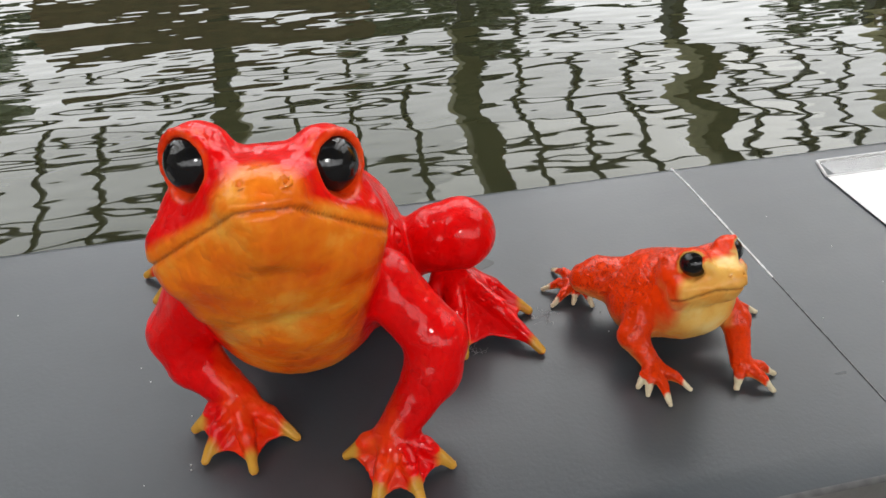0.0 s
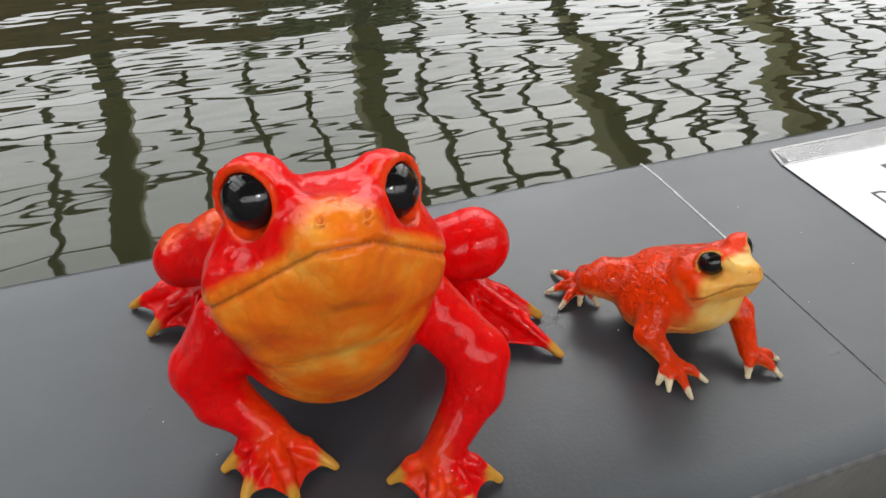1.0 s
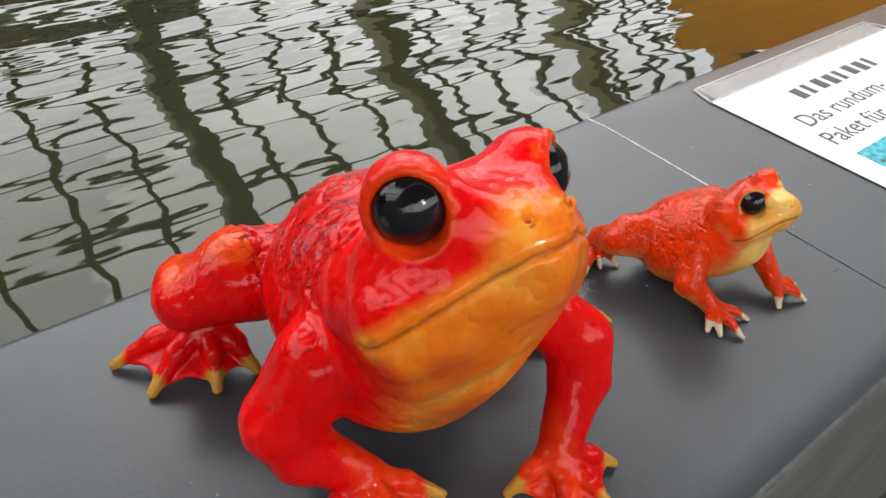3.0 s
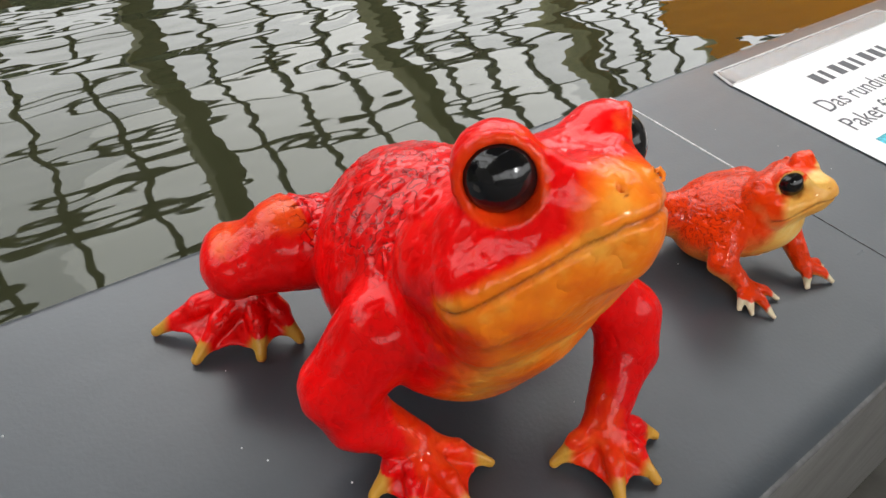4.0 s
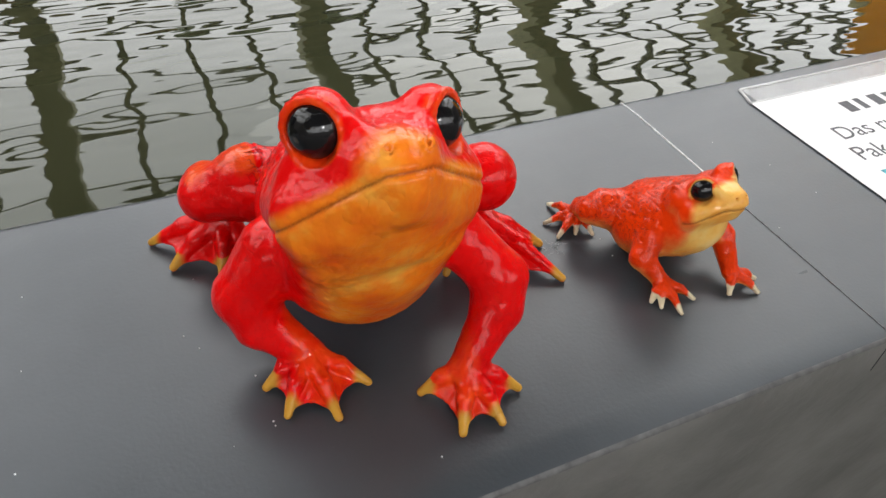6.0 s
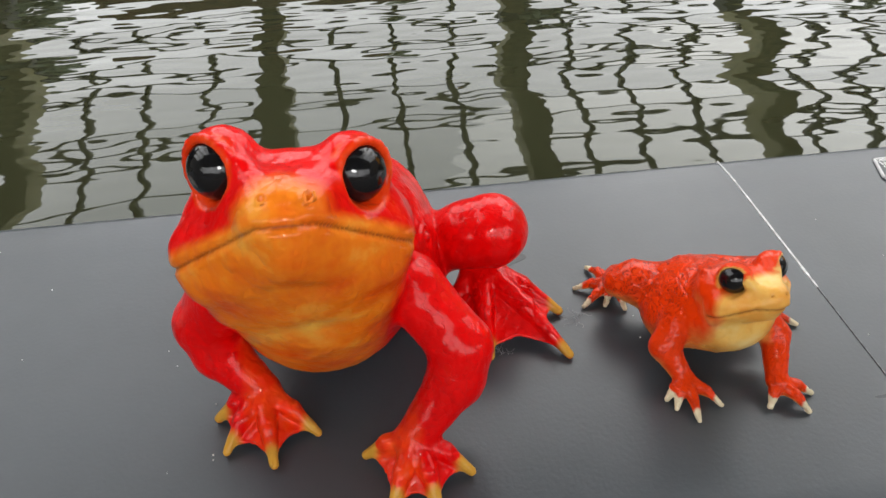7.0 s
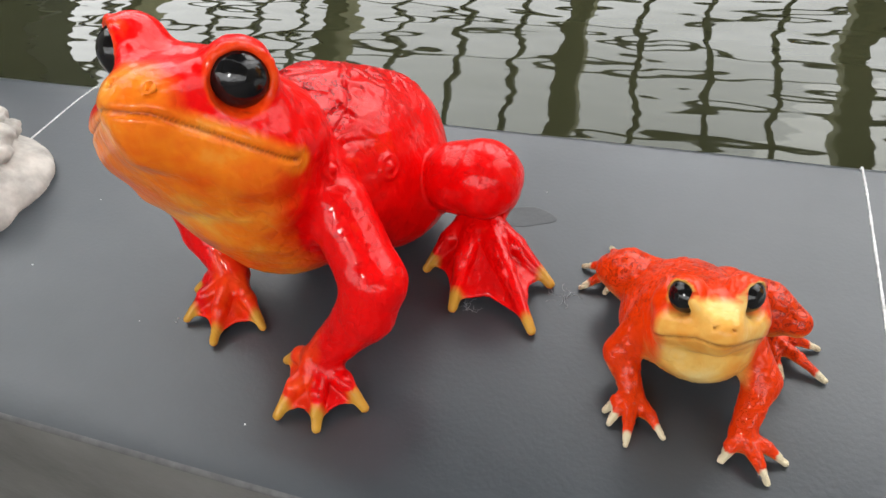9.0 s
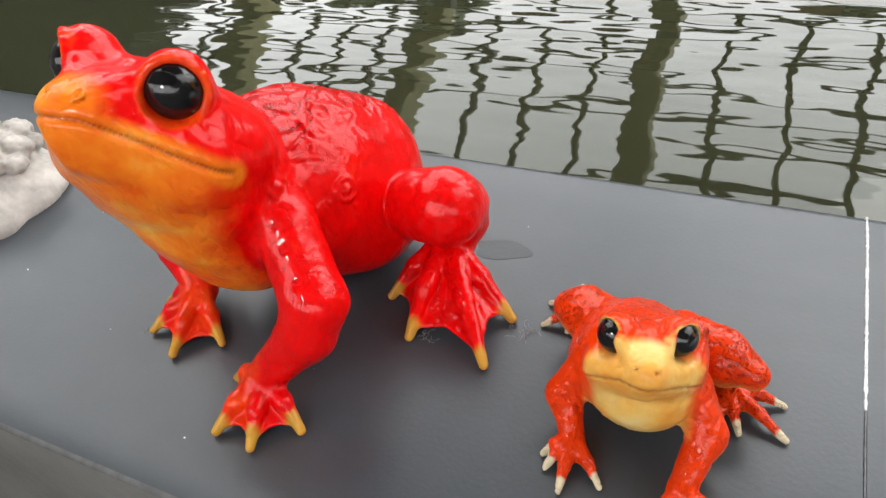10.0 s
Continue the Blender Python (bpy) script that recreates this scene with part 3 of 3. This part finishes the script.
    def paint(p, n):
        x = p[:, 0] + 0.9
        arm = np.minimum(np.minimum(near(p, (-4.6, 11.4, 6.8), (-6.1, 11.7, 4.2)), near(p, (-6.0, 11.4, 3.5), left)), np.minimum(near(p, (3.0, 9.7, 7.9), (4.7, 8.1, 5.0)), near(p, (4.6, 7.7, 4.4), right)))
        lip = np.min([near(p, a, b) for (a, _), (b, _) in zip(LIP, LIP[1:])], 0)
        d = p - np.array((-0.6, 8.4, 12.8))
        f, u = d @ np.array((0, -0.83, 0.55)), d @ np.array((0, 0.55, 0.83))
        gap = mouth_gap(p, *MOUTH)
        under = smooth_step(-0.28 - 0.4 * np.maximum(0, np.abs(x) - 0.9) - u, -0.15, 0.15)
        wide = np.interp(p[:, 2], [1, 4, 8, 11, 12], [1.9, 2.4, 2.8, 3.7, 5.0])
        throat = under * smooth_step(wide - np.abs(x), -0.9, 0.9) * smooth_step(-n[:, 1] - 0.5 * n[:, 2] + 0.35, 0.0, 0.4) * (p[:, 1] < 13.5)
        throat *= smooth_step(arm, 1.75, 2.2) * smooth_step(p[:, 2], 1.6, 2.8)
        lips = (1 - smooth_step(lip, 0.2, 0.8)) * (p[:, 2] > 10.5)
        snout = smooth_step(f + 0.55 * np.maximum(0, 1.0 - np.abs(x)), 2.6, 4.1) * (u > -1.6)
        rim = np.max([1 - smooth_step(near(p, np.array(e) + 0.3 * np.array((sd * 0.64, -0.73, 0.22)), np.array(e) + 0.7 * np.array((sd * 0.64, -0.73, 0.22))), 1.2, 1.4) for e, sd in ((EL, -1), (ER, 1))], 0) * 0.2
        inner = smooth_step(-np.abs(x) + 4.5, 0, 1.0) * (p[:, 2] < 4) * (p[:, 1] < 12) * 0.16
        hip = smooth_step(n[:, 2], 0.6, 0.95) * (p[:, 0] < -4) * (p[:, 1] > 17) * (p[:, 2] > 4.5) * 0.28
        belly = np.maximum.reduce([throat, lips, snout, rim, inner, hip])
        tips = np.zeros(len(p))
        for t in TIPS:
            tips = np.maximum(tips, 1 - smooth_step(np.hypot(p[:, 0] - t[0], p[:, 1] - t[1]), 0.45, 0.95))
        tips *= (p[:, 2] < 1.1) * smooth_step(p[:, 2], 0.05, 0.25)
        veins = smooth_step(n[:, 2], 0.1, 0.6) * smooth_step(p[:, 1], 11, 12.5) * (p[:, 2] > 4) * smooth_step(4.0 - np.abs(x), 0, 0.8)
        veins = np.maximum(veins, 0.22 * smooth_step(n[:, 2], -0.2, 0.5) * (1 - belly) * (p[:, 2] < 9.0) * (p[:, 2] > 1.2) * ((p[:, 0] > 2.6) | (p[:, 0] < -4.6)))
        return belly, tips, veins, 0.7 * np.exp(-(gap / 0.06) ** 2)

    eyes = [(EL, 1.12, 1), (ER, 1.12, 1)]
    return statue("frog_statue", c, paint, relief, [FROG_RED, EYE_BLACK], eyes, (0, 0.12, 0), "large glossy red frog figure with orange throat and black eyes", "frog statue")


MOUTH = ((-0.75, 8.4, 12.8), (0, -0.83, 0.55), (0, 0.55, 0.83), -0.28, 0.40, 0.9, -0.3)
SMALL_MOUTH = ((18.6, 8.7, 5.6), (0.16, -0.90, 0.40), (-0.06, 0.40, 0.91), -0.22, 0.42, 0.6, -0.2)
LIP = [((-0.75 + x, 8.4 - 0.83 * f + 0.55 * u, 12.8 + 0.55 * f + 0.83 * u), 0.1) for x, f, u in ((-4.6, -0.3, -1.8), (-4.5, 0.5, -1.7), (-3.4, 1.8, -1.3), (-2.1, 3.0, -0.8), (-1.0, 3.9, -0.35), (0.0, 4.2, -0.28), (1.0, 3.8, -0.35), (2.1, 2.6, -0.8), (3.1, 1.4, -1.2), (3.9, 0.4, -1.6), (4.1, -0.4, -1.75))]
TIPS = ((-6.4, 9.3), (-5.8, 7.2), (-3.6, 6.2), (-1.6, 7.7), (0.5, 6.2), (1.5, 3.25), (3.5, 3.1), (5.2, 4.6), (5.1, 13.3), (7.2, 11.0), (11.3, 10.5), (11.6, 13.7), (-4.8, 17.8), (-6.8, 17.8), (-9.4, 19.3), (-10.2, 22.0))
SMALL_TIPS = ((15.2, 7.2), (15.45, 6.6), (16.25, 5.8), (17.65, 6.5), (19.9, 6.05), (21.6, 5.5), (22.25, 6.55), (15.2, 13.4), (14.2, 13.8), (13.0, 13.9), (12.9, 15.4), (14.05, 17.0), (21.3, 10.7), (22.15, 10.65), (23.85, 10.9), (23.65, 12.6))


def small_frog():
    c = Clay((11.8, 4.6, -0.3), (25, 18, 9), 0.085)
    F, U, S = (0.16, -0.90, 0.40), (-0.06, 0.40, 0.91), (0.98, 0.18, 0)
    c.egg((17.9, 11.2, 2.6), (S, (0.2, -1, 0.25), (0, 0.25, 1)), (2.5, 2.7, 2.25), 0.4)
    c.egg((18.2, 10.1, 3.3), (S, (0.2, -1, 0.5), (0, 0.5, 1)), (2.3, 2.4, 2.3), 0.6)
    c.egg((17.4, 11.5, 2.1), (S, (0.2, -1, 0.1), (0, 0.1, 1)), (2.2, 2.1, 1.85), 0.5)
    c.egg((16.7, 11.1, 1.9), (S, (0.2, -1, 0.1), (0, 0.1, 1)), (1.5, 1.9, 1.55), 0.4)
    c.limb((17.4, 9.2, 5.4), (19.5, 9.6, 5.4), 1.05, 1.05, 0.5)
    c.sheet((18.85, 7.28, 6.35), (17.05, 8.05, 5.5), (20.05, 8.8, 5.55), 0.52, 0.5)
    c.sheet((18.8, 7.5, 5.65), (17.15, 8.25, 4.85), (19.95, 9.0, 4.85), 0.60, 0.5)
    c.limb((18.6, 8.5, 6.2), (18.85, 7.45, 6.4), 0.8, 0.5, 0.5)
    c.egg((18.5, 8.95, 3.9), (S, F, U), (1.9, 1.5, 1.7), 0.5)
    left = (16.2, 7.9, 0.75)
    c.chain([((16.4, 9.9, 3.0), 0.95), ((15.5, 9.15, 1.75), 0.72), (left, 0.46)], 0.25)
    foot(c, left, [(15.2, 7.2, 0.14), (15.45, 6.6, 0.14), (16.25, 5.8, 0.14), (17.65, 6.5, 0.14)], 0.40, 0.14, 0.6, 0.16)
    right = (20.5, 7.0, 0.85)
    c.chain([((20.0, 9.9, 3.1), 0.95), ((21.0, 8.9, 2.0), 0.72), (right, 0.48)], 0.25)
    foot(c, right, [(19.9, 6.05, 0.14), (21.6, 5.5, 0.14), (22.25, 6.55, 0.14)], 0.40, 0.14, 0.6, 0.16)
    c.chain([((16.6, 12.4, 2.4), 1.45), ((15.2, 13.2, 2.4), 1.15), ((14.5, 13.5, 2.2), 0.8)], 0.25)
    c.chain([((15.0, 13.8, 2.0), 0.85), ((15.0, 14.8, 1.3), 0.65), ((14.9, 15.1, 0.8), 0.5)], 0.2)
    foot(c, (14.9, 15.0, 0.7), [(15.2, 13.4, 0.14), (14.2, 13.8, 0.14), (13.0, 13.9, 0.14), (12.9, 15.4, 0.14), (14.05, 17.0, 0.14)], 0.40, 0.14, 0.6, 0.16)
    c.chain([((19.4, 12.6, 2.5), 1.35), ((21.0, 12.1, 2.75), 1.15), ((22.2, 11.7, 2.6), 0.62)], 0.2)
    c.chain([((22.0, 12.1, 2.5), 0.6), ((21.4, 12.9, 1.4), 0.6), ((21.3, 12.9, 0.8), 0.5)], 0.2)
    foot(c, (21.3, 12.5, 0.7), [(21.3, 10.7, 0.14), (22.15, 10.65, 0.14), (23.85, 10.9, 0.14), (23.65, 12.6, 0.14)], 0.40, 0.14, 0.6, 0.16)
    EL, ER = (17.55, 8.55, 6.6), (19.5, 9.0, 6.65)
    for e, side in ((EL, -1), (ER, 1)):
        e = np.array(e)
        out = np.array((side * 0.70 + 0.1, -0.68, 0.2))
        c.egg(e, ((1, 0, 0), (0, 1, 0), (0, 0, 1)), (0.75, 0.75, 0.75), 0.2)
        c.limb(e + out * 0.3, e + out * 0.9, 0.64, 0.72, 0.05, True)
        ring(c, e + out * 0.2, out, 0.68, 0.08, 0.08)
        ring(c, e + (side * 0.75, 1.0, -0.75), (side, -0.2, 0.2), 0.3, 0.09, 0.08)
        c.limb(e + (-side * 0.2, -0.5, 0.25), (18.8 + side * 0.3, 7.45, 6.6), 0.2, 0.15, 0.35)
    for x in (18.5, 19.1):
        c.limb((x + 0.05, 6.8, 7.15), (x + 0.05, 7.15, 6.7), 0.06, 0.06, 0.04, True)

    def relief(p, n):
        top = np.maximum(smooth_step(n[:, 2], -0.3, 0.4) * (p[:, 1] > 8.6), 0.8 * (p[:, 2] < 2.6))
        gap = mouth_gap(p, *SMALL_MOUTH)
        return -0.07 * np.exp(-(gap / 0.07) ** 2) + 0.03 * np.exp(-((gap - 0.2) / 0.12) ** 2) + 0.02 * lumps(p, 2.0) + top * (0.09 * np.maximum(0, lumps(p, 2.6, 5.0) - 0.25) - 0.06 * np.exp(-(lumps(p * np.array((2.0, 0.6, 1)), 1.7, 9.0) / 0.06) ** 2))

    def paint(p, n):
        d = p - np.array((18.5, 8.7, 5.6))
        f = d @ np.array(F)
        x = np.abs(p[:, 0] - 18.55 - 0.12 * (8.5 - p[:, 1]))
        chest = smooth_step(-n[:, 1] - 0.5 * n[:, 2] + 0.1, 0.0, 0.5) * (p[:, 1] < 10.2) * smooth_step(p[:, 2], 1.3, 2.4) * smooth_step(1.9 - x, -0.2, 0.6)
        face = smooth_step(f, 0.1, 0.9) * (p[:, 2] > 3.6) * (1 - smooth_step(d @ np.array(U) - 0.25 * (f - 0.8), 0.75, 1.2))
        low = smooth_step(-n[:, 2], -0.2, 0.7) * 0.55
        tips = np.zeros(len(p))
        for t in SMALL_TIPS:
            tips = np.maximum(tips, 1 - smooth_step(np.hypot(p[:, 0] - t[0], p[:, 1] - t[1]), 0.34, 0.46))
        tips *= p[:, 2] < 0.6
        veins = smooth_step(n[:, 2], -0.7, 0.1) * (1 - face) * (1 - chest) * np.maximum(smooth_step(p[:, 1], 9.0, 10.0), 0.3 * (p[:, 2] < 3.0))
        return np.maximum.reduce([chest, face, low]), tips, veins, 0.7 * np.exp(-(mouth_gap(p, *SMALL_MOUTH) / 0.05) ** 2)

    eyes = [(EL, 0.67, 1), (ER, 0.67, 1)]
    return statue("frog_statue", c, paint, relief, [FROG_ORANGE, EYE_BLACK], eyes, (0.18, 0.11, 0), "small warty orange red frog figure with pale yellow face", "frog statue")


def carved_stone():
    """Pale cast stone: a smooth drooping foot under a pile of rough pebbles."""
    c = Clay((-40, 6, -0.3), (-18, 26, 14), 0.16)
    c.egg((-29.6, 13.2, 0.3), ((1, 0.3, 0), (-0.3, 1, 0), (0, 0, 1)), (7.4, 5.6, 2.2), 0.5)
    c.limb((-23.6, 11.3, 0.2), (-27.0, 12.0, 0.9), 1.3, 2.0, 0.6)
    c.limb((-24.4, 13.4, 0.4), (-28.0, 14.0, 1.3), 1.7, 2.2, 0.5)
    c.egg((-29.4, 14.2, 1.7), ((1, 0, 0), (0, 1, 0), (0, 0, 1)), (4.9, 4.2, 2.3), 0.4)
    rng = random.Random(5)
    for i in range(70):
        a, b = rng.uniform(0, 2 * math.pi), rng.uniform(0.15, 1.5)
        p = np.array((-29.4 + 5.0 * math.cos(a) * math.cos(b), 14.2 + 4.3 * math.sin(a) * math.cos(b), 1.7 + 2.4 * math.sin(b)))
        r, w = rng.uniform(0.6, 1.05), rng.uniform(0, math.pi)
        c.egg(p, ((math.cos(w), math.sin(w), 0), (-math.sin(w), math.cos(w), 0), (0, 0, 1)), (r * 1.35, r, r * 0.7), 0.04)

    def relief(p, n):
        rough = smooth_step(p[:, 2], 1.2, 2.2)
        return 0.07 * lumps(p, 0.8) + (0.04 + 0.16 * rough) * lumps(p, 2.0) + (0.02 + 0.07 * rough) * lumps(p, 4.6)

    return statue("carved_stone", c, lambda p, n: (p[:, 0] * 0,) * 4, relief, [STONE], [], (-0.29, 0.15, 0), "pale grey carved stone ornament with pebbled top", "stone ornament")


big_frog()
small_frog()
carved_stone().location.x += 0.008

# ---- sheet in a clear pocket ----
def laid_sheet(x0, x1, y0, y1, lift, thick):
    """A thin sheet that follows the coping's top."""
    bm = bmesh.new()
    ys = np.linspace(y0, y1, 28)
    rows = [[[bm.verts.new((x, y, profile(y) + lift + k * thick)) for x in (x0, x1)] for y in ys] for k in (0, 1)]
    for i in range(len(ys) - 1):
        for r in rows:
            bm.faces.new((r[i][0], r[i][1], r[i + 1][1], r[i + 1][0]))
        for j in (0, 1):
            bm.faces.new((rows[0][i][j], rows[0][i + 1][j], rows[1][i + 1][j], rows[1][i][j]))
    bmesh.ops.recalc_face_normals(bm, faces=bm.faces)
    return bm


notice = tagged(new("notice"), "white printed sheet in a clear plastic pocket on the coping", "notice")
notice.location = (0.5, 0.12, 0)


def on_notice(name, bm, mat, label=""):
    ob = part(name, bm, mat, notice, label)
    ob.matrix_basis = Matrix.Translation((-0.5, -0.12, 0))
    return ob


on_notice("paper", laid_sheet(0.3665, 0.657, 0.020, 0.227, 0.0008, 0.0004), PAPER)
on_notice("pocket", laid_sheet(0.374, 0.648, 0.2275, 0.250, 0.0009, 0.0004), POCKET, "clear punched plastic edge")


def line_of_text(words, x, y, size, mat):
    cu = bpy.data.curves.new("lettering", "FONT")
    cu.body, cu.size, cu.extrude = words, size, 0.00005
    tmp = new("lettering", cu)
    me = bpy.data.meshes.new_from_object(tmp.evaluated_get(bpy.context.evaluated_depsgraph_get()))
    bpy.data.objects.remove(tmp)
    for v in me.vertices:
        v.co.z += 0.0013 + profile(y + v.co.y)
    me.transform(Matrix.Translation((x - 0.5, y - 0.12, 0)))
    me.materials.clear()
    me.materials.append(mat)
    ob = new("lettering", me)
    ob.parent = notice
    return ob


for i in range(8):
    y = 0.1885 + 0.0005 * (i % 3)
    on_notice("heading_bar", laid_sheet(0.438 + i * 0.0165, 0.4485 + i * 0.0165 - 0.004 * (i % 3 == 1), y, y + 0.0155, 0.0012, 0.0001), INK, "dark heading bar")
line_of_text("Das rundum-", 0.398, 0.160, 0.0235, INK)
line_of_text("Paket f\u00fcr", 0.390, 0.134, 0.0235, INK)
on_notice("picture", box(0.392, 0.450, 0.060, 0.120, 0.00125, 0.00135), CYAN_INK, "cyan printed picture")


def welt(x0, x1, y0, y1, r):
    """A thin bright welded edge."""
    bm = bmesh.new()
    n = 20
    rows = []
    for i in range(n + 1):
        x, y = x0 + (x1 - x0) * i / n, y0 + (y1 - y0) * i / n
        z = profile(y) + 0.0013
        d = Vector((-(y1 - y0), x1 - x0, 0)).normalized() * r
        rows.append([bm.verts.new(Vector((x, y, z)) + d * a + Vector((0, 0, b * r))) for a, b in ((-1, -0.6), (-0.5, 0.3), (0.5, 0.3), (1, -0.6))])
    for a, b in zip(rows, rows[1:]):
        for i in range(3):
            bm.faces.new((a[i], a[i + 1], b[i + 1], b[i]))
    return bm


WELT = simple("welded_plastic", (0.55, 0.55, 0.55), 0.3, 200, 0.2)
for line in ((0.374, 0.648, 0.2495, 0.2495), (0.3735, 0.3665, 0.2495, 0.227), (0.648, 0.657, 0.2495, 0.227), (0.3665, 0.657, 0.2277, 0.2277)):
    on_notice("welt", welt(*line, 0.0012), WELT, "pale welded edge of the pocket")


def lint(x, y, size, seed):
    """A tuft of a few curled fibres lying on the board."""
    rng = random.Random(seed)
    cu = bpy.data.curves.new("lint", "CURVE")
    cu.dimensions, cu.bevel_depth, cu.bevel_resolution = "3D", 0.00009, 0
    for i in range(14):
        sp = cu.splines.new("POLY")
        sp.points.add(5)
        px, py, a = rng.gauss(0, size * 0.35), rng.gauss(0, size * 0.25), rng.uniform(0, 6.3)
        for k in range(6):
            sp.points[k].co = (px, py, 0.0004 + abs(math.sin(k * 1.3 + i)) * size * 0.12, 1)
            a += rng.uniform(-0.9, 0.9)
            px, py = px + math.cos(a) * size * 0.16, py + math.sin(a) * size * 0.16
    tmp = new("lint", cu)
    me = bpy.data.meshes.new_from_object(tmp.evaluated_get(bpy.context.evaluated_depsgraph_get()))
    bpy.data.objects.remove(tmp)
    me.materials.clear()
    me.materials.append(FLUFF)
    ob = tagged(new("lint", me), "small grey tuft of lint on the board", "lint", group="lint on the board")
    ob.location = (x, y, 0)


lint(0.1225, 0.133, 0.008, 1)
lint(0.078, 0.1148, 0.0055, 2)

# small patch, darker than the board round it
bm = bmesh.new()
rim = [(0.0905 + 0.0155 * math.cos(a) * (1 + 0.18 * math.sin(3 * a + 1)), 0.186 + 0.0085 * math.sin(a) * (1 + 0.2 * math.sin(2 * a))) for a in np.linspace(0, 2 * math.pi, 41)[:-1]]
low = [bm.verts.new((x, y, 0.00005)) for x, y in rim]
high = [bm.verts.new((0.0905 + (x - 0.0905) * 0.96, 0.186 + (y - 0.186) * 0.96, 0.00015)) for x, y in rim]
for i in range(40):
    bm.faces.new((low[i - 1], low[i], high[i], high[i - 1]))
bm.faces.new(high)
tagged(part("board_patch", bm, PATCH_DARK), "small darker patch on the board", "puddle")

# grit on the board
rng = random.Random(11)
bm = bmesh.new()
for i in range(36):
    x, y = rng.uniform(-0.25, 0.62), rng.uniform(0.01, 0.245)
    made = bmesh.ops.create_icosphere(bm, subdivisions=1, radius=rng.uniform(0.0002, 0.00055))["verts"]
    bmesh.ops.transform(bm, matrix=Matrix.Translation((x, y, profile(y) + 0.0002)), verts=made)
tagged(part("grit", bm, SEAM), "pale specks of grit scattered on the board", "grit", kind="stuff")
